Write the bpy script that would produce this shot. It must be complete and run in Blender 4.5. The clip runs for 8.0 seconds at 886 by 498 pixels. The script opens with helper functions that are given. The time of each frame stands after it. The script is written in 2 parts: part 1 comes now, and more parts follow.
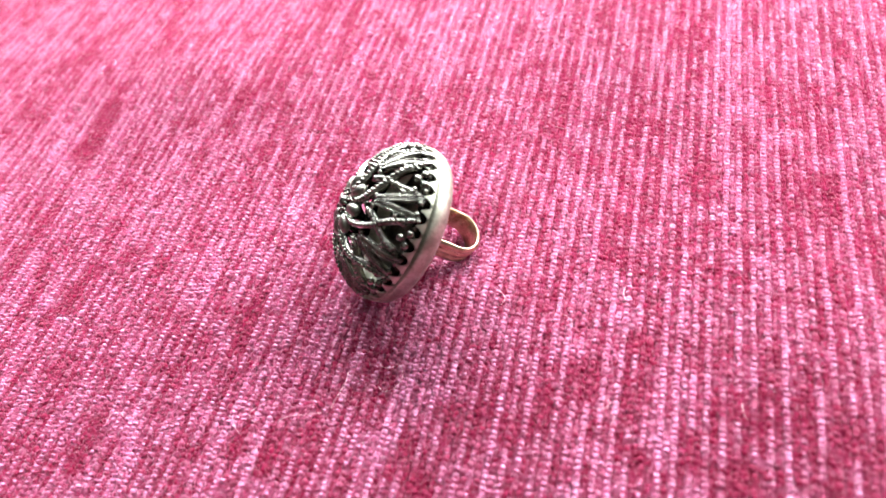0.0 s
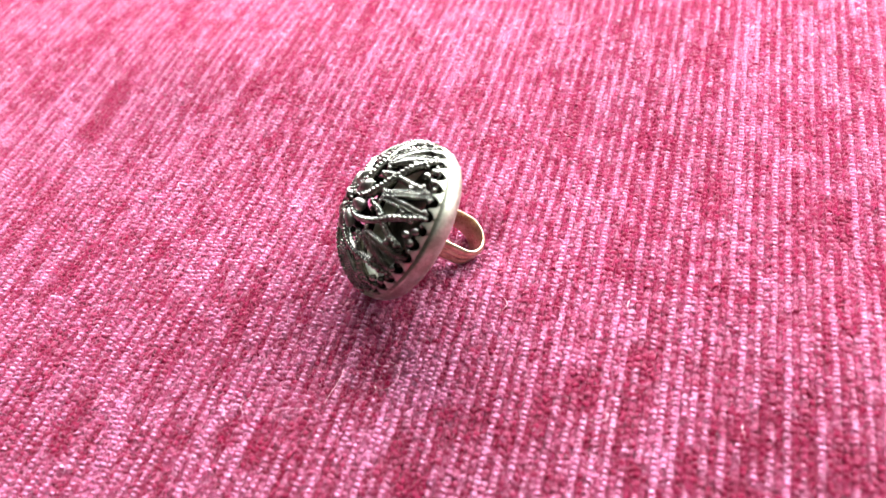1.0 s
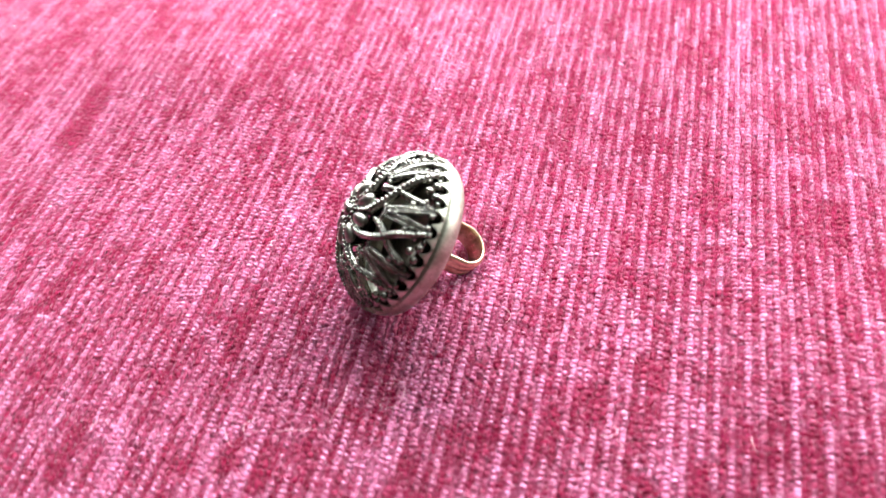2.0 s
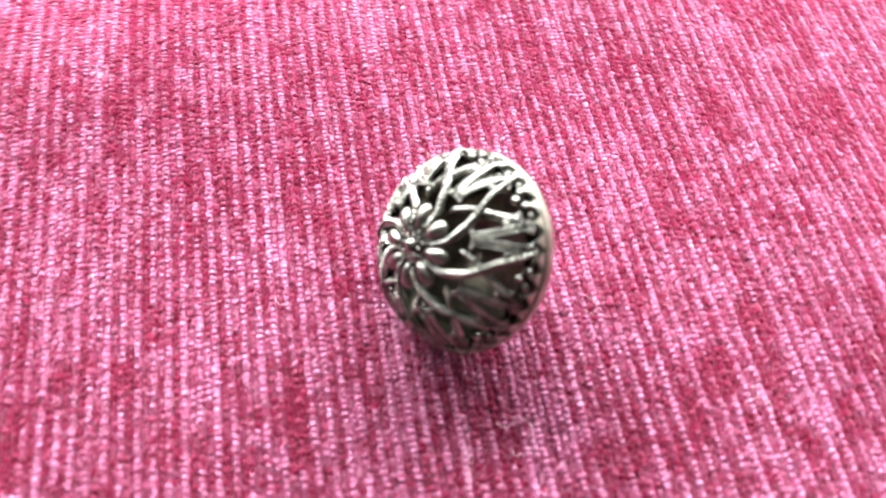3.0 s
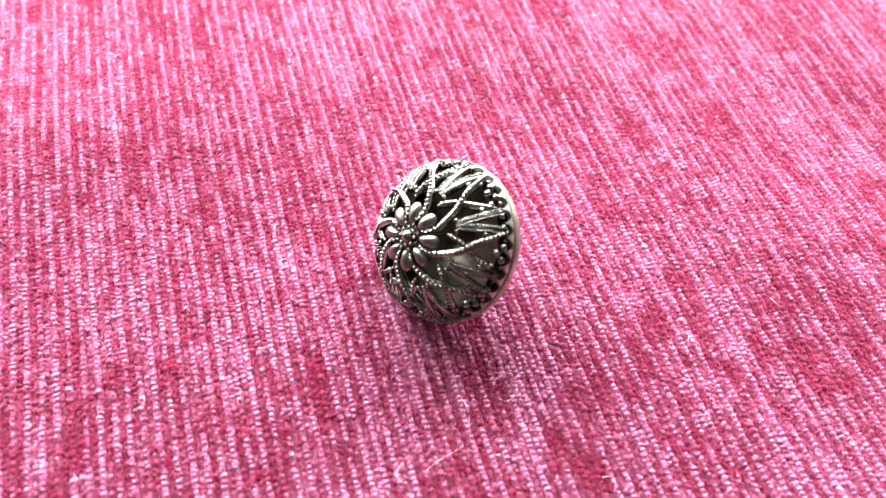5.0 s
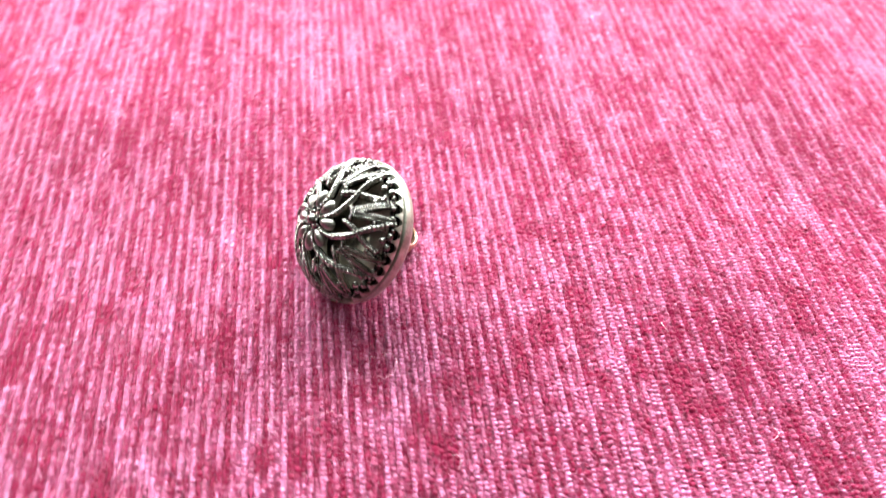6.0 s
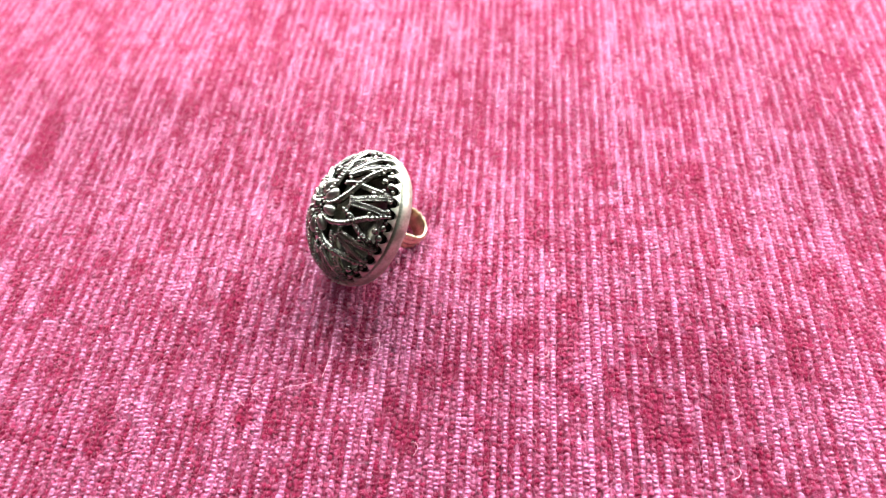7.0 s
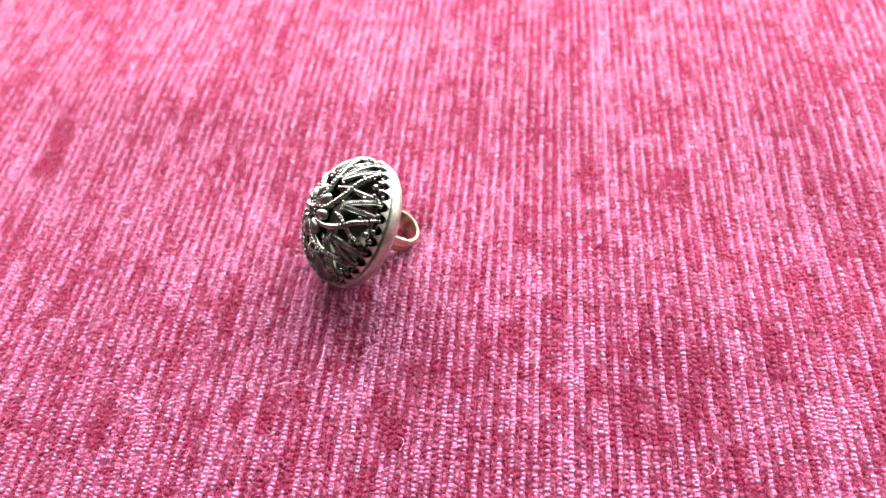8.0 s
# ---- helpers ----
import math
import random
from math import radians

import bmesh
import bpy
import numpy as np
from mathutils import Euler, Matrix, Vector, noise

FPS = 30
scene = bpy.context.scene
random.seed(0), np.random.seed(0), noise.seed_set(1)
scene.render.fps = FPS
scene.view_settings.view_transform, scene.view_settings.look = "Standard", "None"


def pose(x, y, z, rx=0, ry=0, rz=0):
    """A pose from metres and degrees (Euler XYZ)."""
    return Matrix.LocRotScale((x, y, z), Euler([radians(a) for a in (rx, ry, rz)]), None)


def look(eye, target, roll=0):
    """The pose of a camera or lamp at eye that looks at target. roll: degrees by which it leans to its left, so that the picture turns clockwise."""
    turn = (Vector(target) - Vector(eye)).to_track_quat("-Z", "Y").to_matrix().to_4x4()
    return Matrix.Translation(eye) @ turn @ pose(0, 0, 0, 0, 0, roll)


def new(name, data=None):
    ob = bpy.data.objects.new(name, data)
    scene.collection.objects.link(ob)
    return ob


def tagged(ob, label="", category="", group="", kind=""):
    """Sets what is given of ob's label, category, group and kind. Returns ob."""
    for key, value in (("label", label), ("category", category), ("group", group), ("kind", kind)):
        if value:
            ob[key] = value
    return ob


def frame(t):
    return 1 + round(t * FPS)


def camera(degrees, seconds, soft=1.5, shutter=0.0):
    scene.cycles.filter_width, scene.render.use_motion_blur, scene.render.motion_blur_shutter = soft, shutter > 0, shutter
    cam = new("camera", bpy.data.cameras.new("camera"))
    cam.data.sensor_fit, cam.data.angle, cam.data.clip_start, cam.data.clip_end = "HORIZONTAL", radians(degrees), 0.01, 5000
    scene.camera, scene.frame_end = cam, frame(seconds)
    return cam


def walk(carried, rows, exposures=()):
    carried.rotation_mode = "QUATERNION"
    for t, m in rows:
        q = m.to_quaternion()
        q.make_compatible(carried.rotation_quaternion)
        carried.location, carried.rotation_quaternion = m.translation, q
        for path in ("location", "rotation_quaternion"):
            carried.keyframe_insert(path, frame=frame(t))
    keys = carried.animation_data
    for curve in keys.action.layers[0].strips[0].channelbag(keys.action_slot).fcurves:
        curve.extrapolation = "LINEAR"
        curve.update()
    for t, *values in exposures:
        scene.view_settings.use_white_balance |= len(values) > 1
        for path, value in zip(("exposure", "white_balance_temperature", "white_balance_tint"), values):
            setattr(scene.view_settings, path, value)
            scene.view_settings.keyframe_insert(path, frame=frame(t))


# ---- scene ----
import functools

cam = camera(60.83, 8.0, soft=1.15, shutter=0.6)
PATH = [
    (0.0, (0.04090, -0.06456, 0.10000), (0.00877, 0.00469, 0.00741), -14.80),
    (0.2, (0.04004, -0.06480, 0.10040), (0.00797, 0.00513, 0.00831), -13.64),
    (0.5, (0.03999, -0.06540, 0.10042), (0.00769, 0.00494, 0.00871), -12.52),
    (0.8, (0.04009, -0.06526, 0.09905), (0.00798, 0.00523, 0.00740), -11.56),
    (1.0, (0.03953, -0.06511, 0.09799), (0.00766, 0.00552, 0.00637), -10.73),
    (1.2, (0.03930, -0.06498, 0.09814), (0.00749, 0.00580, 0.00661), -10.10),
    (1.5, (0.03897, -0.06493, 0.09822), (0.00743, 0.00643, 0.00704), -9.57),
    (1.8, (0.03798, -0.06494, 0.09968), (0.00728, 0.00636, 0.00817), -9.41),
    (2.0, (0.03379, -0.06125, 0.10020), (0.00677, 0.00814, 0.00611), -9.53),
    (2.2, (0.02667, -0.05480, 0.10381), (0.00481, 0.01043, 0.00548), -10.16),
    (3.3, (-0.01816, -0.03606, 0.09505), (0.00258, 0.01743, -0.01035), 7.23),
    (3.5, (-0.01841, -0.04099, 0.09973), (0.00465, 0.01513, -0.00380), 7.39),
    (3.7, (-0.02031, -0.04607, 0.10414), (0.00396, 0.01238, 0.00219), 7.11),
    (4.0, (-0.02449, -0.05177, 0.10946), (-0.00002, 0.00839, 0.00856), 6.46),
    (4.2, (-0.02580, -0.05311, 0.11045), (-0.00098, 0.00582, 0.00890), 7.01),
    (5.3, (-0.02407, -0.05980, 0.11091), (0.00032, 0.00356, 0.01196), 5.43),
    (5.5, (-0.01878, -0.06566, 0.11162), (0.00294, -0.00000, 0.01355), 3.79),
    (5.6, (-0.01392, -0.06957, 0.11236), (0.00602, -0.00232, 0.01499), 2.78),
    (5.7, (-0.00811, -0.07282, 0.11372), (0.00952, -0.00445, 0.01669), 1.94),
    (5.8, (-0.00293, -0.07473, 0.11641), (0.01271, -0.00520, 0.01987), 1.88),
    (6.0, (0.00475, -0.07876, 0.11694), (0.01484, -0.00703, 0.02127), 1.31),
    (6.2, (0.01306, -0.08245, 0.11754), (0.01559, -0.01152, 0.02078), -0.93),
    (6.3, (0.01659, -0.08265, 0.11818), (0.01620, -0.01237, 0.02092), -1.86),
    (6.5, (0.02250, -0.08149, 0.11966), (0.01801, -0.01111, 0.02258), -3.46),
    (6.7, (0.02625, -0.08041, 0.12078), (0.01948, -0.00991, 0.02391), -4.00),
    (7.0, (0.02858, -0.08044, 0.12224), (0.01850, -0.01040, 0.02533), -4.82),
    (7.2, (0.03001, -0.08057, 0.12295), (0.01827, -0.01087, 0.02597), -5.44),
    (7.5, (0.03281, -0.08146, 0.12380), (0.02042, -0.01157, 0.02704), -5.97),
    (8.0, (0.03412, -0.08316, 0.12600), (0.02156, -0.01281, 0.02960), -6.14),
]
cam.data.dof.use_dof, cam.data.dof.focus_distance, cam.data.dof.aperture_fstop = True, 0.132, 16.0
walk(cam, [(t, look(eye, target, roll)) for t, eye, target, roll in PATH],
     [(0.0, 0.95), (2.0, 0.95), (3.5, 0.97), (4.2, 1.08), (6.0, 1.13), (6.6, 1.06), (7.3, 0.98), (8.0, 0.98)])

# ---- light: daylight from a large window beyond the seat ----
world = bpy.data.worlds.new("daylight")
scene.world = world
world.use_nodes = True
wn = world.node_tree
sky = wn.nodes.new("ShaderNodeTexSky")
sky.sky_type, sky.sun_disc = "NISHITA", False
sky.sun_elevation, sky.sun_rotation = radians(40), radians(-25)
wn.links.new(sky.outputs["Color"], wn.nodes["Background"].inputs["Color"])
wn.nodes["Background"].inputs["Strength"].default_value = 0.12

WINDOW_X, WINDOW_Y, WINDOW_Z = 0.28, 0.52, 0.40      # middle of the opening
WINDOW_W, WINDOW_H = 1.8, 0.86
lamp = bpy.data.lights.new("window_daylight", "AREA")
lamp.shape, lamp.size, lamp.size_y = "RECTANGLE", WINDOW_W - 0.08, WINDOW_H - 0.08
lamp.energy, lamp.color = 65.0, (0.88, 0.94, 0.98)
window_light = new("window_daylight", lamp)
window_light.matrix_world = look((WINDOW_X, WINDOW_Y + 0.02, WINDOW_Z), (WINDOW_X, 0.0, WINDOW_Z))


# ---- materials ----
class Mat:
    """A node material with a few shortcuts."""

    def __init__(self, name):
        self.m = bpy.data.materials.new(name)
        self.m.use_nodes = True
        self.t = self.m.node_tree
        self.p = self.t.nodes["Principled BSDF"]

    def node(self, kind, **values):
        n = self.t.nodes.new(kind)
        for k, v in values.items():
            n.inputs[k.replace("_", " ")].default_value = v
        return n

    def link(self, a, b):
        self.t.links.new(a, b)

    def set(self, **values):
        for k, v in values.items():
            self.p.inputs[k.replace("_", " ")].default_value = v
        return self

    def coords(self, scale=(1, 1, 1), kind="Object"):
        c = self.t.nodes.new("ShaderNodeTexCoord")
        m = self.node("ShaderNodeMapping", Scale=scale)
        self.link(c.outputs[kind], m.inputs["Vector"])
        return m.outputs["Vector"]

    def noise(self, scale, detail=3.0, vec=None, rough=0.6):
        n = self.node("ShaderNodeTexNoise", Scale=scale, Detail=detail, Roughness=rough)
        if vec is not None:
            self.link(vec, n.inputs["Vector"])
        return n.outputs["Fac"]

    def ramp(self, fac, stops):
        r = self.t.nodes.new("ShaderNodeValToRGB")
        e = r.color_ramp.elements
        while len(e) < len(stops):
            e.new(0.5)
        for k, (at, col) in zip(e, stops):
            k.position, k.color = at, (*col, 1)
        self.link(fac, r.inputs["Fac"])
        return r.outputs["Color"]

    def mix(self, fac, a, b, blend="MIX"):
        n = self.t.nodes.new("ShaderNodeMix")
        n.data_type, n.blend_type = "RGBA", blend
        for slot, v in ((0, fac), (6, a), (7, b)):
            if isinstance(v, (int, float)):
                n.inputs[slot].default_value = v
            elif isinstance(v, tuple):
                n.inputs[slot].default_value = (*v, 1)
            else:
                self.link(v, n.inputs[slot])
        return n.outputs[2]

    def math(self, op, a, b=0.0, c=0.0):
        n = self.t.nodes.new("ShaderNodeMath")
        n.operation = op
        for i, v in enumerate((a, b, c)):
            if isinstance(v, (int, float)):
                n.inputs[i].default_value = v
            else:
                self.link(v, n.inputs[i])
        return n.outputs[0]

    def color(self, out):
        self.link(out, self.p.inputs["Base Color"])

    def bump(self, height, strength, distance):
        b = self.node("ShaderNodeBump", Strength=strength, Distance=distance)
        self.link(height, b.inputs["Height"])
        self.link(b.outputs["Normal"], self.p.inputs["Normal"])


def chenille(name, dark, light, sheen, through_light):
    """Crimson pile yarn: deep red cut pile with paler satin floats, by the yarn's own 'float' value."""
    k = Mat(name)
    a = k.t.nodes.new("ShaderNodeAttribute")
    a.attribute_name = "satin"
    g = k.t.nodes.new("ShaderNodeNewGeometry")
    fine = k.noise(5200.0, 2.0, k.coords((1.0, 0.45, 1.0)))
    isl = g.outputs["Random Per Island"]
    f = k.math("ADD", a.outputs["Fac"], k.math("MULTIPLY", k.math("SUBTRACT", isl, 0.5), 0.2))
    f = k.math("ADD", f, k.math("MULTIPLY", k.math("SUBTRACT", fine, 0.5), 0.5))
    col = k.ramp(f, [(0.0, dark), (0.45, tuple(0.6 * d + 0.4 * l for d, l in zip(dark, light))), (1.0, light)])
    k.color(col)
    k.set(Sheen_Roughness=0.4, Sheen_Tint=(1.0, 0.85, 0.96, 1), Coat_IOR=1.75, Coat_Roughness=0.40, Coat_Tint=(1.0, 0.93, 0.98, 1))
    rough = k.math("SUBTRACT", 0.70, k.math("MULTIPLY", f, 0.20))
    k.link(rough, k.p.inputs["Roughness"])
    gloss = k.math("MAXIMUM", k.math("MINIMUM", f, 1.0), 0.0)
    k.link(k.math("MULTIPLY_ADD", gloss, 0.8, 0.05), k.p.inputs["Specular IOR Level"])
    k.link(k.math("MULTIPLY_ADD", gloss, 0.4 * sheen, 0.75 * sheen), k.p.inputs["Sheen Weight"])
    k.link(k.math("MULTIPLY_ADD", gloss, 0.95 * sheen, 0.03), k.p.inputs["Coat Weight"])
    k.bump(k.noise(7000.0, 3.0, k.coords((0.5, 1.0, 1.0))), 0.6, 0.00012)
    # thin fibres let daylight through
    tr = k.node("ShaderNodeBsdfTranslucent")
    k.link(k.mix(0.35, col, (0.8, 0.04, 0.18)), tr.inputs["Color"])
    ms = k.node("ShaderNodeMixShader", Fac=through_light)
    k.link(k.p.outputs["BSDF"], ms.inputs[1])
    k.link(tr.outputs["BSDF"], ms.inputs[2])
    k.link(ms.outputs["Shader"], k.t.nodes["Material Output"].inputs["Surface"])
    return k.m


def metal(name, base, tarnish, amount, rough, bump=0.00004):
    k = Mat(name)
    v = k.coords()
    big, small = k.noise(260.0, 4.0, v), k.noise(1900.0, 3.0, v)
    f = k.math("ADD", k.math("MULTIPLY", big, 0.7), k.math("MULTIPLY", small, 0.3))
    stain = k.ramp(f, [(0.5 - 0.25 * amount, (0, 0, 0)), (0.72 - 0.2 * amount, (1, 1, 1))])
    k.color(k.mix(stain, base, tarnish))
    k.set(Metallic=1.0, Roughness=rough)
    k.link(k.math("ADD", rough - 0.08, k.math("MULTIPLY", small, 0.2)), k.p.inputs["Roughness"])
    k.bump(small, 0.35, bump)
    return k.m


def plain(name, base, rough, scale=6.0, depth=0.002):
    k = Mat(name)
    n = k.noise(scale, 5.0, k.coords())
    k.color(k.ramp(n, [(0.3, tuple(c * 0.92 for c in base)), (0.7, base)]))
    k.set(Roughness=rough)
    k.bump(k.noise(scale * 14, 3.0, k.coords()), 0.2, depth)
    return k.m


PILE = chenille("crimson_chenille", (0.265, 0.009, 0.050), (0.71, 0.235, 0.455), 1.0, 0.44)
GROUND = chenille("crimson_ground_weave", (0.30, 0.010, 0.045), (0.4, 0.022, 0.08), 0.1, 0.15)
FIBRE = Mat("pale_fibre").set(Base_Color=(0.75, 0.42, 0.5, 1), Roughness=0.4).m
SILVER = metal("aged_silver", (0.38, 0.37, 0.315), (0.04, 0.036, 0.03), 0.5, 0.20, 0.00005)
MATTE = metal("matte_old_silver", (0.33, 0.32, 0.275), (0.13, 0.12, 0.10), 0.5, 0.32, 0.00006)
SATIN = metal("satin_silver", (0.44, 0.44, 0.35), (0.22, 0.21, 0.16), 0.5, 0.44)
BRASS = metal("worn_gilt", (0.62, 0.46, 0.32), (0.28, 0.19, 0.11), 0.5, 0.28, 0.00002)
# shade of the prong gaps, put into the base ring's colour
GAP_SHADE = metal("gap_shade_metal", (0.05, 0.042, 0.03), (0.010, 0.009, 0.007), 0.6, 0.22, 0.0004)
LINING = metal("dull_brown_lining", (0.10, 0.088, 0.062), (0.03, 0.027, 0.02), 0.5, 0.34, 0.0003)
WALL = plain("brown_painted_wall", (0.065, 0.05, 0.04), 0.8)
LIME = plain("ceiling_paint", (0.30, 0.29, 0.275), 0.8)
BOARDS = plain("wooden_floor", (0.09, 0.055, 0.035), 0.5)
FRAME = plain("white_window_paint", (0.8, 0.8, 0.78), 0.4)


# ---- mesh helpers ----
def link_mesh(name, me, material, parent=None, label="", smooth=True):
    me.materials.append(material)
    if smooth:
        me.polygons.foreach_set("use_smooth", [True] * len(me.polygons))
    ob = new(name, me)
    if parent is not None:
        ob.parent = parent
    return tagged(ob, label)


def part(name, bm, material, parent=None, label="", smooth=True):
    me = bpy.data.meshes.new(name)
    bmesh.ops.recalc_face_normals(bm, faces=bm.faces)
    bm.to_mesh(me)
    bm.free()
    return link_mesh(name, me, material, parent, label, smooth)


def add_box(bm, lo, hi):
    m = Matrix.LocRotScale([(a + b) / 2 for a, b in zip(lo, hi)], None, [b - a for a, b in zip(lo, hi)])
    return bmesh.ops.create_cube(bm, size=1.0, matrix=m)["verts"]


def box(name, lo, hi, material, parent=None, bevel=0.0, label=""):
    bm = bmesh.new()
    add_box(bm, lo, hi)
    if bevel:
        bmesh.ops.bevel(bm, geom=bm.edges[:], offset=bevel, segments=3, affect="EDGES")
    return part(name, bm, material, parent, label, smooth=False)


def revolve(bm, profile, steps, closed=False):
    """Turn a profile of (radius, height) round the z axis."""
    rings = []
    for i in range(steps):
        a = 2 * math.pi * i / steps
        rings.append([bm.verts.new((r * math.cos(a), r * math.sin(a), h)) for r, h in profile])
    n = len(profile)
    for i in range(steps):
        p, q = rings[i], rings[(i + 1) % steps]
        for j in range(n if closed else n - 1):
            bm.faces.new((p[j], p[(j + 1) % n], q[(j + 1) % n], q[j]))
    if not closed:
        for j in (0, n - 1):
            bm.faces.new([r[j] for r in rings])


# ---- the room that closes the place ----
X0, X1, Y0, Y1, Z0, Z1 = -1.6, 1.6, -1.8, WINDOW_Y, -0.14, 2.1
T = 0.12
tagged(box("floor", (X0 - T, Y0 - T, Z0 - T), (X1 + T, Y1 + T, Z0), BOARDS), "brown wooden floor under the seat", "floor", kind="structure")
tagged(box("ceiling", (X0 - T, Y0 - T, Z1), (X1 + T, Y1 + T, Z1 + T), LIME), "plain grey painted ceiling", "ceiling", kind="structure")
tagged(box("wall_west", (X0 - T, Y0, Z0), (X0, Y1, Z1), WALL), "plain dark brown wall", "wall", kind="structure")
tagged(box("wall_east", (X1, Y0, Z0), (X1 + T, Y1, Z1), WALL), "plain dark brown wall", "wall", kind="structure")
tagged(box("wall_south", (X0 - T, Y0 - T, Z0), (X1 + T, Y0, Z1), WALL), "plain dark brown wall", "wall", kind="structure")
wx0, wx1, wz0, wz1 = WINDOW_X - WINDOW_W / 2, WINDOW_X + WINDOW_W / 2, WINDOW_Z - WINDOW_H / 2, WINDOW_Z + WINDOW_H / 2
bm = bmesh.new()
for lo, hi in (((X0 - T, Y1, Z0), (wx0, Y1 + T, Z1)), ((wx1, Y1, Z0), (X1 + T, Y1 + T, Z1)),
               ((wx0, Y1, Z0), (wx1, Y1 + T, wz0)), ((wx0, Y1, wz1), (wx1, Y1 + T, Z1))):
    add_box(bm, lo, hi)
tagged(part("wall_north", bm, WALL, smooth=False), "dark brown wall with a window opening", "wall", kind="structure")
window = tagged(new("window_1"), "white painted window in a plain wall", "window", kind="structure")
f = 0.04
for name, lo, hi in (("window_frame", (wx0, Y1 + 0.06, wz0), (wx0 + f, Y1 + 0.10, wz1)), ("window_frame", (wx1 - f, Y1 + 0.06, wz0), (wx1, Y1 + 0.10, wz1)),
                     ("window_frame", (wx0 + f, Y1 + 0.06, wz1 - f), (wx1 - f, Y1 + 0.10, wz1)), ("window_frame", (wx0 + f, Y1 + 0.06, wz0), (wx1 - f, Y1 + 0.10, wz0 + f))):
    box(name, lo, hi, FRAME, window)

# ---- the upholstered seat ----
seat = tagged(new("seat_cushion"), "crimson corded chenille seat cushion, soft and slightly uneven", "cushion")
# where the button presses into the pile: middle of the two contacts, depth, width
DENTS = ((-6.0, 6.0, 1.4, 4.5), (10.0, 12.2, 1.9, 4.0))

# soft swells and hollows of the stuffing: middle, height, width and length
SWELLS = ((-56, 55, 1.7, 24, 14), (30, 38, -0.9, 14, 14), (66, 0, 0.9, 16, 14), (-2, -17, -0.8, 12, 9), (92, 16, -1.2, 12, 14))


def sag(x, y):
    """Height of the cover, in mm, with its slight waves and the button's dents."""
    z = 0.22 * np.sin(x * 0.043 + 0.7) * np.cos(y * 0.031) + 0.15 * np.sin(x * 0.11 + y * 0.05)
    for bx, by, tall, wx, wy in SWELLS:
        z = z + tall * np.exp(-((x - bx) / wx) ** 2 / 2 - ((y - by) / wy) ** 2 / 2)
    for dx, dy, depth, wide in DENTS:
        z = z - depth * np.exp(-((x - dx) ** 2 + (y - dy) ** 2) / (2 * wide ** 2))
    return z


@functools.lru_cache(None)
def noise_table(seed):
    return np.random.RandomState(seed).rand(256, 256)


def grid_noise(x, y, sx, sy, seed):
    """Smooth value noise, 0 to 1, with cells of sx by sy."""
    tab = noise_table(seed)
    gx, gy = x / sx + 500.0, y / sy + 500.0
    ix, iy = np.floor(gx).astype(int), np.floor(gy).astype(int)
    fx, fy = gx - ix, gy - iy
    fx, fy = fx * fx * (3 - 2 * fx), fy * fy * (3 - 2 * fy)
    v = lambda i, j: tab[i % 256, j % 256]
    return (v(ix, iy) * (1 - fx) + v(ix + 1, iy) * fx) * (1 - fy) + (v(ix, iy + 1) * (1 - fx) + v(ix + 1, iy + 1) * fx) * fy


RX0, RX1, RY0, RY1 = -146.0, 146.0, -60.0, 112.0     # corded stretch, mm
PITCH, STEP = 1.02, 0.96

# padded body under the cover, with rounded edges
body = bmesh.new()
add_box(body, (-0.42, -0.34, -0.14), (0.42, 0.40, -0.0035))
bmesh.ops.bevel(body, geom=body.edges[:], offset=0.03, segments=4, affect="EDGES")
part("padding", body, GROUND, seat, "crimson cloth body of the cushion")

# ground weave: one sheet, below the cords
nx, ny = 157, 96
gx, gy = np.meshgrid(np.linspace(-0.16, 0.16, nx), np.linspace(-0.07, 0.13, ny))
gz = (sag(gx * 1000, gy * 1000) - 0.95) / 1000
edge = np.minimum.reduce([gx + 0.16, 0.16 - gx, gy + 0.07, 0.13 - gy]) < 1e-6
gz[edge] = -0.0036
idx = np.arange(nx * ny).reshape(ny, nx)
quads = np.stack([idx[:-1, :-1], idx[:-1, 1:], idx[1:, 1:], idx[1:, :-1]], -1).reshape(-1, 4)
me = bpy.data.meshes.new("ground_weave")
me.from_pydata(np.stack([gx, gy, gz], -1).reshape(-1, 3).tolist(), [], quads.tolist())
link_mesh("ground_weave", me, GROUND, seat, "deep red ground weave between the cords")


def mesh_from(name, verts, tris, satin):
    me = bpy.data.meshes.new(name)
    me.vertices.add(len(verts))
    me.vertices.foreach_set("co", verts.astype(np.float32).ravel())
    me.loops.add(tris.size)
    me.loops.foreach_set("vertex_index", tris.astype(np.int32).ravel())
    me.polygons.add(len(tris))
    me.polygons.foreach_set("loop_start", np.arange(0, tris.size, 3, dtype=np.int32))
    a = me.attributes.new("satin", "FLOAT", "POINT")
    a.data.foreach_set("value", satin.astype(np.float32))
    me.update(calc_edges=True)
    return me


# a tuft: a small squashed dome of six sides and two rows
BU = np.array([(math.cos(a) * r, math.sin(a) * r, h) for r, h, o in ((1.0, -0.6, 0), (0.72, 0.75, 0.5)) for a in [2 * math.pi * (i + o) / 6 for i in range(6)]] + [(0, 0, 1.0)])
BF = np.array([(i, (i + 1) % 6, 6 + i) for i in range(6)] + [((i + 1) % 6, 6 + (i + 1) % 6, 6 + i) for i in range(6)] + [(6 + i, 6 + (i + 1) % 6, 12) for i in range(6)])


# a float: a short half-round bar across the cord, with rounded ends
FU = np.array([(x, y * w, -0.6 + (z + 0.6) * w) for x, w in ((-1.0, 0.55), (-0.72, 1.0), (0.72, 1.0), (1.0, 0.55)) for y, z in ((-1.0, -0.6), (-0.66, 0.6), (0.0, 1.0), (0.66, 0.6), (1.0, -0.6))])
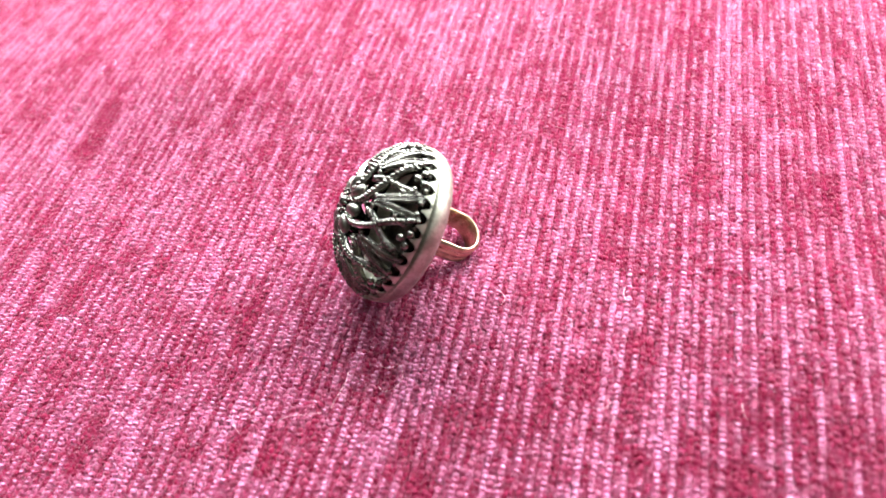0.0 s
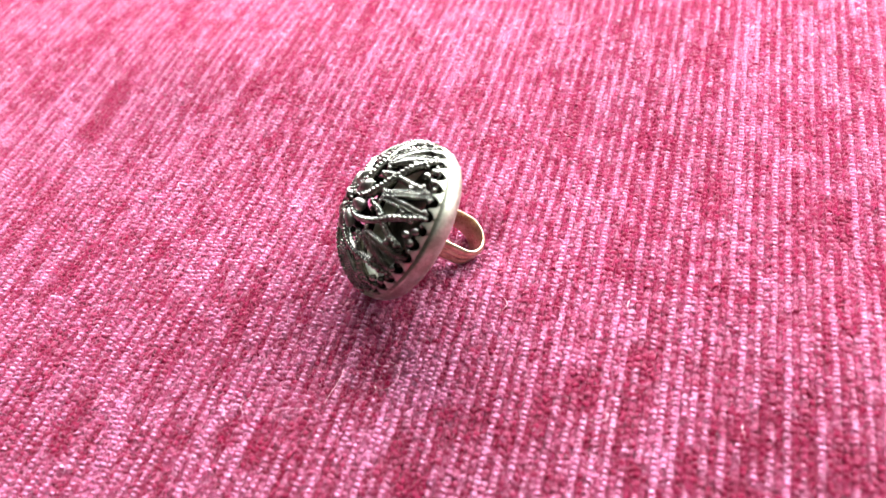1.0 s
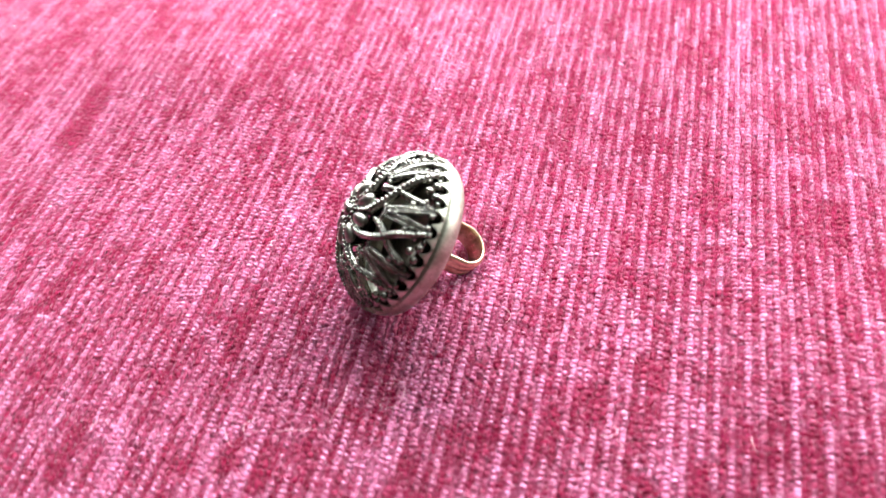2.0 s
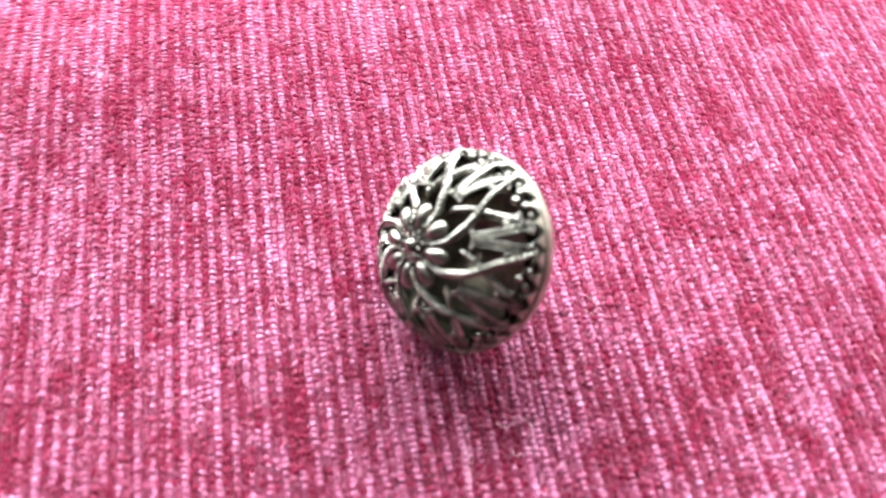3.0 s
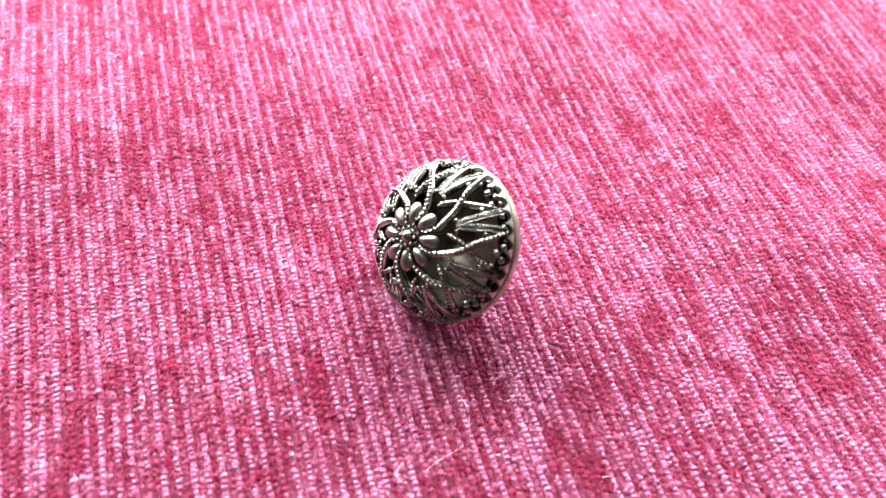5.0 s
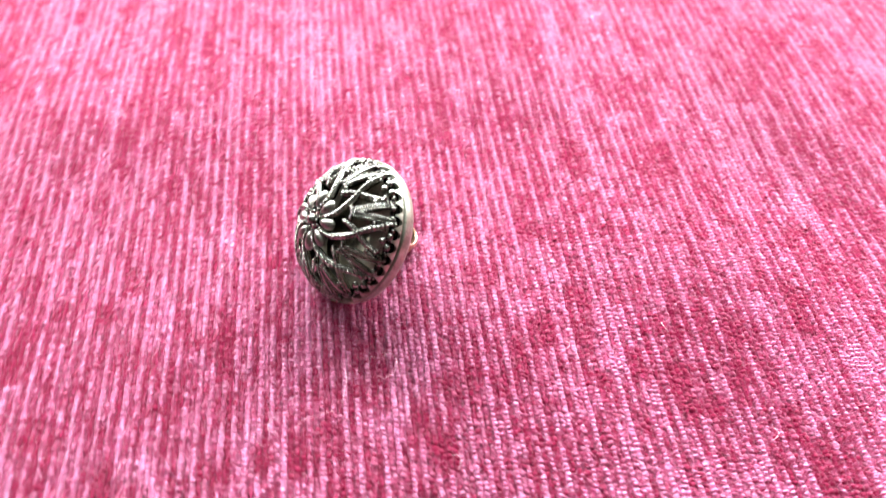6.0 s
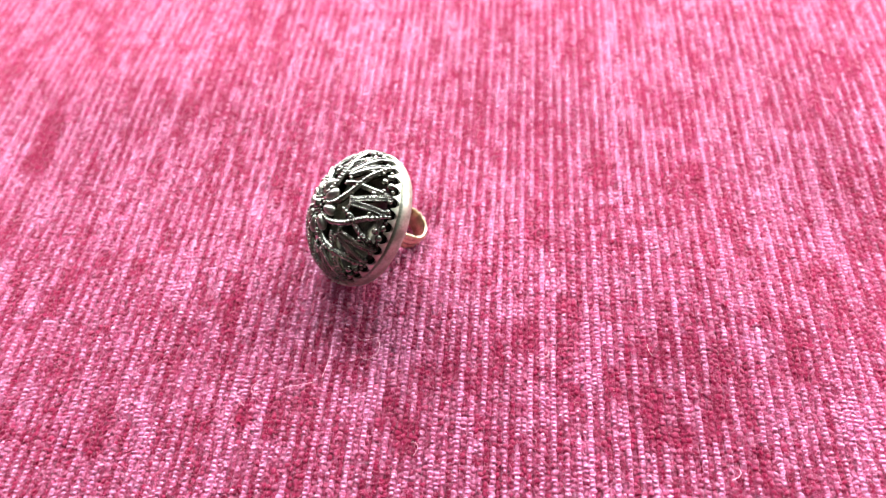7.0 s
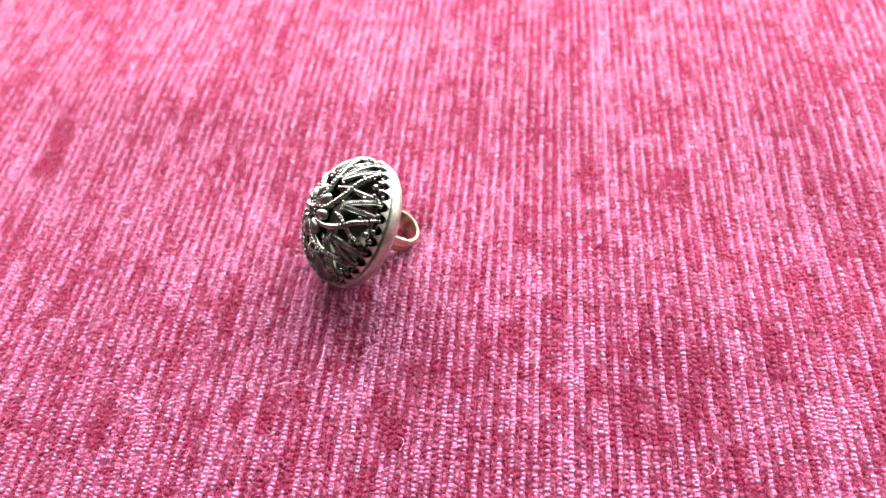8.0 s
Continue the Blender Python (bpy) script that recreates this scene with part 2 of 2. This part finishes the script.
FF = np.array([t for i in range(3) for j in range(4) for t in ((5 * i + j, 5 * i + j + 5, 5 * i + j + 6), (5 * i + j, 5 * i + j + 6, 5 * i + j + 1))])


def lumps(rng, shape, faces, cx, cy, cz, wide, longish, tall, turn, uneven):
    """Many small domes at once: their vertices, in mm, and triangles."""
    n = len(cx)
    lx, ly, lz = shape[:, 0][None] * wide[:, None], shape[:, 1][None] * longish[:, None], shape[:, 2][None] * tall[:, None]
    lx = lx * (1 + uneven * rng.uniform(-1, 1, lx.shape))
    ly = ly * (1 + uneven * rng.uniform(-1, 1, ly.shape))
    lz = lz * (1 + uneven * rng.uniform(-1, 1, lz.shape))
    c, s = np.cos(turn)[:, None], np.sin(turn)[:, None]
    v = np.stack([cx[:, None] + lx * c - ly * s, cy[:, None] + lx * s + ly * c, cz[:, None] + lz], -1).reshape(-1, 3)
    return v, (faces[None] + (np.arange(n) * len(shape))[:, None, None]).reshape(-1, 3)


# bare slubs where the deep red pile shows alone: x, from y, to y, half width, in mm
SLUBS = ((40.3, -24, -2, 1.9), (32.2, -15, -8, 1.6), (28, -21, -14, 1.4), (48.4, -23, -16, 1.5), (54.5, -32, -20, 1.7), (65.6, -29, -22, 1.6),
         (81, -18, -4, 2.4), (12.7, -35, -29, 1.6), (8.5, -30, -24, 1.4), (59, -34, -27, 1.7), (-16.7, -32, -26, 1.4), (-24, -10, 1, 1.5), (-41, -38, -27, 1.6),
         (-11, -33, -26, 1.5), (67.5, 23, 34, 1.7), (47.8, 25, 33, 1.7), (-47, 34, 49, 2.2), (-79, 26, 44, 2.6), (-59, -11, 1, 1.6), (-46, -4, 4, 1.8))


def streaks(x, y, even):
    """How much satin float shows, 0 to 1: long slubs along the cords over broad clouds; every other cord carries most of it."""
    s = grid_noise(x, y, 1.5, 13.0, 23) * 0.32 + grid_noise(x, y, 1.2, 3.2, 27) * 0.39 + grid_noise(x, y, 2.4, 6.0, 31) * 0.13 + grid_noise(x, y, 9.0, 20.0, 29) * 0.16
    s = 0.49 + 1.3 * (s - 0.49) + (0.11 if even else -0.11)
    fleck = 0.15 + 0.37 * grid_noise(x, y, 1.1, 2.3, 47)
    for sx, y0, y1, half in SLUBS:
        inside = np.clip((half + 0.5 - np.abs(x - sx)) / 0.8, 0, 1) * np.clip((y - y0) / 2 + 0.5, 0, 1) * np.clip((y1 - y) / 2 + 0.5, 0, 1)
        s = s - inside * fleck
    return np.clip(s, 0, 1)


def cord(number, x):
    """One cord of the cover: pile tufts, satin floats across it and loose fibre ends."""
    rng = np.random.RandomState(1000 + number)
    even = number % 2 == 0
    y = np.arange(RY0, RY1, STEP) + rng.uniform(0, STEP)
    n = len(y)
    y = y + rng.uniform(-0.28, 0.28, n)
    lane = lambda q: 0.3 * (grid_noise(q, np.full(len(q), number * 3.1), 11.0, 1.0, 5) - 0.5)
    cx = x + lane(y) + rng.uniform(-0.20, 0.20, n)
    full = streaks(cx, y, even)
    cz = sag(cx, y) - 0.62 + rng.uniform(-0.12, 0.08, n) + (0.06 if even else -0.05)
    v1, t1 = lumps(rng, BU, BF, cx, y, cz, rng.uniform(0.44, 0.72, n), rng.uniform(0.48, 0.78, n), rng.uniform(0.20, 0.36, n), rng.uniform(-0.7, 0.7, n), 0.34)
    s1 = np.repeat(np.clip(1.1 * full - 0.30 + rng.uniform(-0.2, 0.2, n), 0, 1), len(BU))
    # the yarn's core: a low continuous ridge under the tufts
    ry = np.arange(RY0, RY1 + 1.2, 1.2)
    rx = x + lane(ry) + rng.uniform(-0.1, 0.1, len(ry))
    rz = sag(rx, ry) - 0.48 + 0.10 * (grid_noise(rx, ry, 1.0, 1.7, 41) - 0.5) + (0.05 if even else -0.05)
    off, drop = np.array((-0.52, -0.32, 0.0, 0.32, 0.52)), np.array((0.36, 0.12, 0.0, 0.12, 0.36))
    v0 = np.stack([rx[:, None] + off, np.broadcast_to(ry[:, None], (len(ry), 5)), rz[:, None] - drop], -1).reshape(-1, 3)
    g = np.arange(len(ry) * 5).reshape(-1, 5)
    t0 = np.concatenate([np.stack([g[:-1, :-1], g[:-1, 1:], g[1:, 1:]], -1).reshape(-1, 3), np.stack([g[:-1, :-1], g[1:, 1:], g[1:, :-1]], -1).reshape(-1, 3)])
    s0 = np.repeat(np.clip(1.35 * streaks(rx, ry, even) - 0.34, 0, 1), 5)
    # satin floats, stacked along the middle of the cord where the slub is full
    by = np.arange(RY0, RY1, 0.84) + rng.uniform(0, 0.84)
    by = by + rng.uniform(-0.10, 0.10, len(by))
    bx = x + lane(by) + rng.uniform(-0.10, 0.10, len(by))
    f = streaks(bx, by, even) + rng.uniform(-0.15, 0.15, len(by))
    keep = f > (0.50 if even else 0.66)
    bx, by, f = bx[keep], by[keep], f[keep]
    m = len(bx)
    wide = np.clip(0.24 + 0.5 * (f - 0.44), 0.24, 0.44) * rng.uniform(0.85, 1.2, m)
    bz = sag(bx, by) - 0.33 + rng.uniform(-0.1, 0.1, m)
    v2, t2 = lumps(rng, FU, FF, bx, by, bz, wide * 0.86, rng.uniform(0.20, 0.34, m), rng.uniform(0.16, 0.32, m), rng.uniform(-0.3, 0.3, m), 0.18)
    s2 = np.repeat(np.clip(0.80 + 0.8 * (f - 0.5) + rng.uniform(-0.18, 0.18, m), 0.1, 1), len(FU))
    # loose fibre ends: thin blades that stand out of the pile
    k = int((RY1 - RY0) * PITCH * 23)
    fx, fy = x + rng.uniform(-0.5 * PITCH, 0.5 * PITCH, k), rng.uniform(RY0, RY1, k)
    fz = sag(fx, fy) - 0.74 + rng.uniform(0, 0.2, k)
    dirx, diry, up = rng.normal(0, 0.24, k), rng.normal(-0.05, 0.24, k), rng.uniform(0.4, 0.95, k)
    a = rng.uniform(0, 6.283, k)
    half = rng.uniform(0.05, 0.11, k)
    sx, sy = half * np.cos(a), half * np.sin(a)
    v3 = np.stack([np.stack([fx - sx, fy - sy, fz], -1), np.stack([fx + sx, fy + sy, fz], -1), np.stack([fx + dirx, fy + diry, fz + up], -1)], 1).reshape(-1, 3)
    t3 = np.arange(k * 3).reshape(-1, 3)
    s3 = np.repeat(np.clip(0.7 * streaks(fx, fy, even) + rng.uniform(-0.36, 0.2, k), 0, 1), 3)
    # frayed ends of the floats
    at = np.repeat(np.arange(m), 6)
    q = len(at)
    ex, ey = bx[at] + wide[at] * rng.uniform(-1.1, 1.1, q), by[at] + rng.uniform(-0.3, 0.3, q)
    ez = bz[at] + rng.uniform(-0.05, 0.2, q)
    a, run = rng.uniform(0, 6.283, q), rng.uniform(0.2, 0.6, q)
    half = rng.uniform(0.03, 0.07, q)
    v4 = np.stack([np.stack([ex - half * np.sin(a), ey + half * np.cos(a), ez], -1), np.stack([ex + half * np.sin(a), ey - half * np.cos(a), ez], -1),
                   np.stack([ex + run * np.cos(a), ey + run * np.sin(a), ez + rng.uniform(-0.05, 0.42, q)], -1)], 1).reshape(-1, 3)
    t4 = np.arange(q * 3).reshape(-1, 3)
    s4 = np.repeat(np.clip(0.45 + 0.6 * (f[at] - 0.45) + rng.uniform(-0.35, 0.3, q), 0, 1), 3)
    sets = ((v0, t0), (v1, t1), (v2, t2), (v3, t3), (v4, t4))
    start = np.cumsum([0] + [len(v) for v, _ in sets])
    verts = np.concatenate([v for v, _ in sets]) / 1000
    tris = np.concatenate([t + o for (_, t), o in zip(sets, start)])
    return mesh_from("cord", verts, tris, np.concatenate([s0, s1, s2, s3, s4]))


# ---- the filigree button ----
BO, AZ, EL, BR, BH = (0.912, 7.488, 9.651), 192.19, 40.60, 12.72, 9.1     # mm, degrees: rim's middle, axis, radius, dome height
ax = Vector((math.cos(radians(EL)) * math.cos(radians(AZ)), math.cos(radians(EL)) * math.sin(radians(AZ)), math.sin(radians(EL))))
side = ax.cross(Vector((0, 0, 1))).normalized()
upw = side.cross(ax)
button = tagged(new("filigree_button"), "aged silver filigree dome button lying tilted on its rim and shank", "button")
button.matrix_world = Matrix(((upw.x, side.x, ax.x, BO[0] / 1000), (upw.y, side.y, ax.y, BO[1] / 1000), (upw.z, side.z, ax.z, BO[2] / 1000), (0, 0, 0, 1)))
MM = 0.001
FOLD, FIRST = 8, 119.3


def on_dome(theta, co, lift=0.0):
    """A place on the dome: degrees round the axis, degrees from the crown, mm above it."""
    t, c = radians(theta), radians(co)
    p = Vector((BR * math.sin(c) * math.sin(t), BR * math.sin(c) * math.cos(t), BH * math.cos(c)))
    n = Vector((math.sin(c) * math.sin(t) / BR, math.sin(c) * math.cos(t) / BR, math.cos(c) / BH)).normalized()
    return p + n * lift, n


def spline(points, steps):
    """Catmull-Rom through (theta, co) pairs."""
    p = [points[0], *points, points[-1]]
    out = []
    for i in range(1, len(p) - 2):
        for s in range(steps):
            t = s / steps
            out.append(tuple(0.5 * (2 * b + (c - a) * t + (2 * a - 5 * b + 4 * c - d) * t * t + (3 * b - a - 3 * c + d) * t ** 3)
                             for a, b, c, d in zip(p[i - 1], p[i], p[i + 1], p[i + 2])))
    return out + [points[-1]]


def add_ball(bm, at, r, n=None, flat=1.0, seg=8, rows=5):
    q = (n or Vector((0, 0, 1))).to_track_quat("Z", "Y").to_matrix().to_4x4()
    bmesh.ops.create_uvsphere(bm, u_segments=seg, v_segments=rows, radius=r * MM, matrix=Matrix.Translation(at * MM) @ q @ Matrix.Diagonal((1, 1, flat, 1)))


def strap(bm, path, wide, thick, lift, grain=0.0, gap=0.5, taper=0.25, spread=0.0):
    """A half-round band over the dome, with a row of grains along its back."""
    pts = [on_dome(*q, lift) for q in path]
    n = len(pts)
    rings = []
    for i, (p, nor) in enumerate(pts):
        d = (pts[min(i + 1, n - 1)][0] - pts[max(i - 1, 0)][0]).normalized()
        s = d.cross(nor).normalized()
        e = min(i, n - 1 - i) / max(1.0, 0.18 * n)
        w = wide * (taper + (1 - taper) * min(1.0, e)) / 2
        sec = ((-0.8, -0.9), (-0.97, 0.1), (-0.6, 0.45), (0, 0.5), (0.6, 0.45), (0.97, 0.1), (0.8, -0.9))
        rings.append([bm.verts.new((p + s * w * a + nor * thick * b) * MM) for a, b in sec])
    for p, q in zip(rings, rings[1:]):
        for j in range(7):
            bm.faces.new((p[j], p[(j + 1) % 7], q[(j + 1) % 7], q[j]))
    bm.faces.new(rings[0])
    bm.faces.new(rings[-1])
    if grain:
        run = gap
        for (p, nor), (p2, _) in zip(pts, pts[1:]):
            step = (p2 - p).length
            while run < step:
                aside = (p2 - p).cross(nor).normalized() * wide * spread
                for d in ((aside, -aside) if spread else (aside,)):
                    add_ball(bm, p.lerp(p2, run / step) + d + nor * thick * 0.5, grain, seg=6, rows=4)
                run += gap
            run -= step


# shared meshes for one eighth, turned into place for the others
def eighth(name, build, material, label=""):
    bm = bmesh.new()
    build(bm)
    bmesh.ops.recalc_face_normals(bm, faces=bm.faces)
    me = bpy.data.meshes.new(name)
    bm.to_mesh(me)
    bm.free()
    me.materials.append(material)
    me.polygons.foreach_set("use_smooth", [True] * len(me.polygons))
    for k in range(FOLD):
        ob = new(name, me)
        ob.parent = button
        ob.matrix_basis = pose(0, 0, 0, 0, 0, -360.0 * k / FOLD)
        tagged(ob, label)


SWEEP = ((51, 12), (46, 20), (41.5, 25), (36, 30), (31, 36), (25, 43), (19, 50), (14.5, 58), (12, 66), (9, 75), (8, 81))
VEE = ((0.5, 37), (2.7, 44), (4.0, 52), (5.0, 61), (6.2, 71), (7.4, 81))
for sign in (1, -1):
    turned = lambda pts: spline([(FIRST + sign * a, c) for a, c in pts], 7)
    eighth("sweeping_strap", lambda bm: strap(bm, turned(SWEEP if sign > 0 else SWEEP[3:]), 1.15, 0.7, -0.12 + 0.14 * sign, 0.40, 0.72), SILVER)
    eighth("leaf_strap", lambda bm: strap(bm, turned(VEE), 1.2, 0.8, -0.05, 0.19, 0.40, 0.5, 0.34), SILVER)
    for off, co, r in ((6.4, 37.5, 0.42), (10, 59.5, 0.48), (18.2, 77, 0.68), (4.0, 77, 0.5), (13.2, 79, 0.42), (13.5, 69.5, 0.4)):
        def one(bm):
            p, nor = on_dome(FIRST + sign * off, co, 0.1)
            add_ball(bm, p, r, nor, 0.9, 10, 7)
        eighth("bead", one, SILVER)


def middle_beads(bm):
    p, nor = on_dome(FIRST + 22.5, 70.5, 0.1)
    add_ball(bm, p, 0.62, nor, 0.9, 10, 7)


eighth("bead", middle_beads, SILVER)


def petal(bm):
    p, nor = on_dome(FIRST + 22.5, 17.0, 0.15)
    inner, outer = on_dome(FIRST + 22.5, 6, 0.3)[0], on_dome(FIRST + 22.5, 26, 0.1)[0]
    d = (outer - inner).normalized()
    s = nor.cross(d).normalized()
    n = d.cross(s)
    m = Matrix(((d.x, s.x, n.x, p.x * MM), (d.y, s.y, n.y, p.y * MM), (d.z, s.z, n.z, p.z * MM), (0, 0, 0, 1)))
    made = bmesh.ops.create_uvsphere(bm, u_segments=14, v_segments=10, radius=MM, matrix=m @ Matrix.Diagonal((1.7, 1.3, 0.8, 1)))["verts"]
    inv = m.inverted()
    for v in made:
        q = inv @ v.co / MM
        q.y *= 0.72 + 0.28 * (q.x / 1.75)
        v.co = m @ (q * MM)


eighth("petal", petal, MATTE, "smooth rounded silver petal")
for co, r, shift in ((6.0, 0.3, 22.5), (9.0, 0.28, 0.0), (13.0, 0.27, 0.0), (17.0, 0.26, 0.0)):
    def grain_at(bm):
        p, nor = on_dome(FIRST + shift, co, 0.55)
        add_ball(bm, p, r, nor, 1.0, 8, 6)
    eighth("grain", grain_at, SILVER)
bm = bmesh.new()
add_ball(bm, on_dome(0, 0, 0.55)[0], 0.95, Vector((0, 0, 1)), 0.8, 18, 12)
part("centre_bead", bm, SILVER, button, "round bead in the middle of the flower")
bm = bmesh.new()
revolve(bm, [(0.0001 + r * MM, h * MM) for r, h in ((0.0, BH - 0.55), (3.0, BH - 0.85), (4.3, BH - 1.1), (4.3, BH - 0.7), (3.0, BH - 0.45), (0.0, BH - 0.1))], 40)
part("flower_plate", bm, SILVER, button)

# base ring of the openwork dome, near-black to paint shade between the prongs
bm = bmesh.new()
ring = [on_dome(90, co, l)[0] for co, l in ((76, -0.9), (76, -0.5), (78, -0.3), (88, -0.3), (88, -0.9))]
revolve(bm, [(p.x * MM, p.z * MM) for p in ring], 96, closed=True)
part("dome_base_ring", bm, GAP_SHADE, button, "base ring behind the prongs, coloured near-black as shade in the gaps")

# back cup: smooth rim rolled into a shallow back
bm = bmesh.new()
lip = [on_dome(90, co, l)[0] for co, l in ((87.2, -0.1), (87.2, 0.3), (87.9, 0.46), (89.0, 0.52))]
prof = tuple((p.x, p.z) for p in lip) + ((13.25, 0.2), (13.25, -0.5), (13.1, -1.3), (12.8, -2.1), (12.3, -2.8), (11.5, -3.3), (10.0, -3.7), (6.0, -4.1), (0.01, -4.3))
inner = ((0.01, -3.8), (6.0, -3.6), (10.0, -3.15), (11.4, -2.6), (12.0, -1.8), (12.3, -0.5), (12.3, 0.4))
revolve(bm, [(r * MM, h * MM) for r, h in prof + inner], 120, closed=True)
part("back_cup", bm, SATIN, button, "smooth pale satin silver back cup and rim")
bm = bmesh.new()
revolve(bm, [(r * MM, h * MM) for r, h in ((0.01, -3.3), (6.0, -3.1), (10.0, -2.65), (11.6, -2.1), (11.6, -2.15), (10.0, -2.7), (6.0, -3.15), (0.01, -3.35))], 60, closed=True)
part("inner_lining", bm, LINING, button, "darkened inside of the back")

# prongs folded over the dome's edge
TEETH = 36
bm = bmesh.new()
half = 360.0 / TEETH / 2
rows = [(87.8, 1.0, 0.50), (85.4, 0.56, 0.58), (82.4, 0.28, 0.62), (79.0, 0.05, 0.52)]
outer = [[bm.verts.new(on_dome(s * half * w, co, l)[0] * MM) for s in (-1, 0, 1)] for co, w, l in rows]
lower = [[bm.verts.new(on_dome(s * half * w, co, l - 0.24)[0] * MM) for s in (-1, 0, 1)] for co, w, l in rows]
for sheet in (outer, lower):
    for p, q in zip(sheet, sheet[1:]):
        for j in (0, 1):
            bm.faces.new((p[j], p[j + 1], q[j + 1], q[j]))
for j in (0, 2):
    for i in range(3):
        bm.faces.new((outer[i][j], outer[i + 1][j], lower[i + 1][j], lower[i][j]))
for i in (0, 3):
    for j in (0, 1):
        bm.faces.new((outer[i][j], outer[i][j + 1], lower[i][j + 1], lower[i][j]))
bmesh.ops.recalc_face_normals(bm, faces=bm.faces)
tooth = bpy.data.meshes.new("prong")
bm.to_mesh(tooth)
bm.free()
tooth.materials.append(SATIN)
for k in range(TEETH):
    ob = new("prong", tooth)
    ob.parent = button
    ob.matrix_basis = pose(0, 0, 0, 0, 0, -(360.0 / TEETH) * k - 0.4)

# ribbed shank loop on the back: a long U of three-ribbed strip
PHI, LOOP_Z, LOOP_SHIFT, LOOP_SIDE, LOOP_R, LOOP_W = -4.85, -11.1, -0.85, 2.6, 4.16, 4.3
prof = []
for i in range(25):
    s = i / 24
    ridge = abs(math.sin(math.pi * 3 * s)) ** 0.7
    prof.append((-0.6 + 0.6 * ridge, (s - 0.5) * LOOP_W))
prof += [(-0.72, 0.5 * LOOP_W), (-0.84, 0.42 * LOOP_W), (-0.84, -0.42 * LOOP_W), (-0.72, -0.5 * LOOP_W)]
c = Vector((math.cos(radians(PHI)), math.sin(radians(PHI)), 0))
across = Vector((-c.y, c.x, 0))
middle = c * LOOP_SHIFT + across * LOOP_SIDE + Vector((0, 0, LOOP_Z))
line = [(across * LOOP_R + Vector((0, 0, h)), across) for h in (7.6, 5.0, 2.5)]
for i in range(37):
    a = math.pi * i / 36
    way = across * math.cos(a) + Vector((0, 0, -math.sin(a)))
    line.append((way * LOOP_R, way))
line += [(-across * LOOP_R + Vector((0, 0, h)), -across) for h in (2.5, 5.0, 7.6)]
bm = bmesh.new()
rings = [[bm.verts.new((middle + p + way * r + c * h) * MM) for r, h in prof] for p, way in line]
for p, q in zip(rings, rings[1:]):
    for j in range(len(prof)):
        k = (j + 1) % len(prof)
        bm.faces.new((p[j], p[k], q[k], q[j]))
bm.faces.new(rings[0])
bm.faces.new(rings[-1])
part("shank_loop", bm, BRASS, button, "three-ribbed gilt shank loop")


# ---- stray fibres on the cloth ----
def fibre(points, label):
    """A thin curled hair, as a tube through points in mm."""
    pts = [Vector(p) for p in points]
    p = [pts[0], *pts, pts[-1]]
    line = []
    for i in range(1, len(p) - 2):
        for s in range(6):
            t = s / 6
            line.append(0.5 * (2 * p[i] + (p[i + 1] - p[i - 1]) * t + (2 * p[i - 1] - 5 * p[i] + 4 * p[i + 1] - p[i + 2]) * t * t
                               + (3 * p[i] - p[i - 1] - 3 * p[i + 1] + p[i + 2]) * t ** 3))
    line.append(pts[-1])
    bm = bmesh.new()
    rings = []
    for i, q in enumerate(line):
        d = (line[min(i + 1, len(line) - 1)] - line[max(i - 1, 0)]).normalized()
        s = d.cross(Vector((0.3, 0.2, 1))).normalized()
        n = s.cross(d)
        r = 0.035
        rings.append([bm.verts.new((q + (s * math.cos(a) + n * math.sin(a)) * r) * MM) for a in (0.0, 1.57, 3.14, 4.71)])
    for a, b in zip(rings, rings[1:]):
        for j in range(4):
            bm.faces.new((a[j], a[(j + 1) % 4], b[(j + 1) % 4], b[j]))
    tagged(part("stray_fibre", bm, FIBRE), label, "fibre", "stray fibres")


CURL = "thin pale curled fibre lying on the cloth"
LOOSE = "short pale loose thread end standing from the cloth"
fibre(((3.4, -12.7, 0.3), (5.2, -13.4, 0.8), (6.0, -15.0, 1.0), (5.4, -17.0, 0.8), (3.6, -17.8, 0.5), (2.6, -17.0, 0.3)), CURL)
fibre(((-3.0, -15.2, 0.3), (-2.7, -17.2, 0.7), (-3.1, -19.4, 0.8), (-3.7, -21.6, 0.4)), CURL)
fibre(((-11.2, -24.7, 0.3), (-9.6, -24.0, 0.7), (-7.0, -23.4, 0.8), (-5.0, -22.6, 0.3)), CURL)
fibre(((-19.6, -25.2, 0.2), (-18.3, -26.0, 0.9), (-17.4, -27.2, 0.9), (-16.6, -27.8, 0.3)), LOOSE)
fibre(((37.2, 5.6, 0.2), (37.0, 4.2, 0.9), (37.6, 2.4, 0.7)), LOOSE)
fibre(((37.0, -16.0, 0.2), (37.6, -17.0, 0.9), (37.2, -18.4, 0.6)), LOOSE)

rng = random.Random(7)
for _ in range(18):
    x, y, a = rng.uniform(-55, 70), rng.uniform(-38, 45), rng.uniform(0, 6.28)
    bend = rng.uniform(-1.2, 1.2)
    run = [(x + s * 1.1 * math.cos(a + bend * s), y + s * 1.1 * math.sin(a + bend * s), 0.15 + 0.75 * math.sin(min(s, 2.6))) for s in (0, 0.8, 1.6, 2.4)]
    fibre(run, LOOSE)

# ---- cords of the cover, last ----
count = int((RX1 - RX0) / PITCH)
for i in range(count):
    link_mesh("cord", cord(i, RX0 + i * PITCH), PILE, seat)
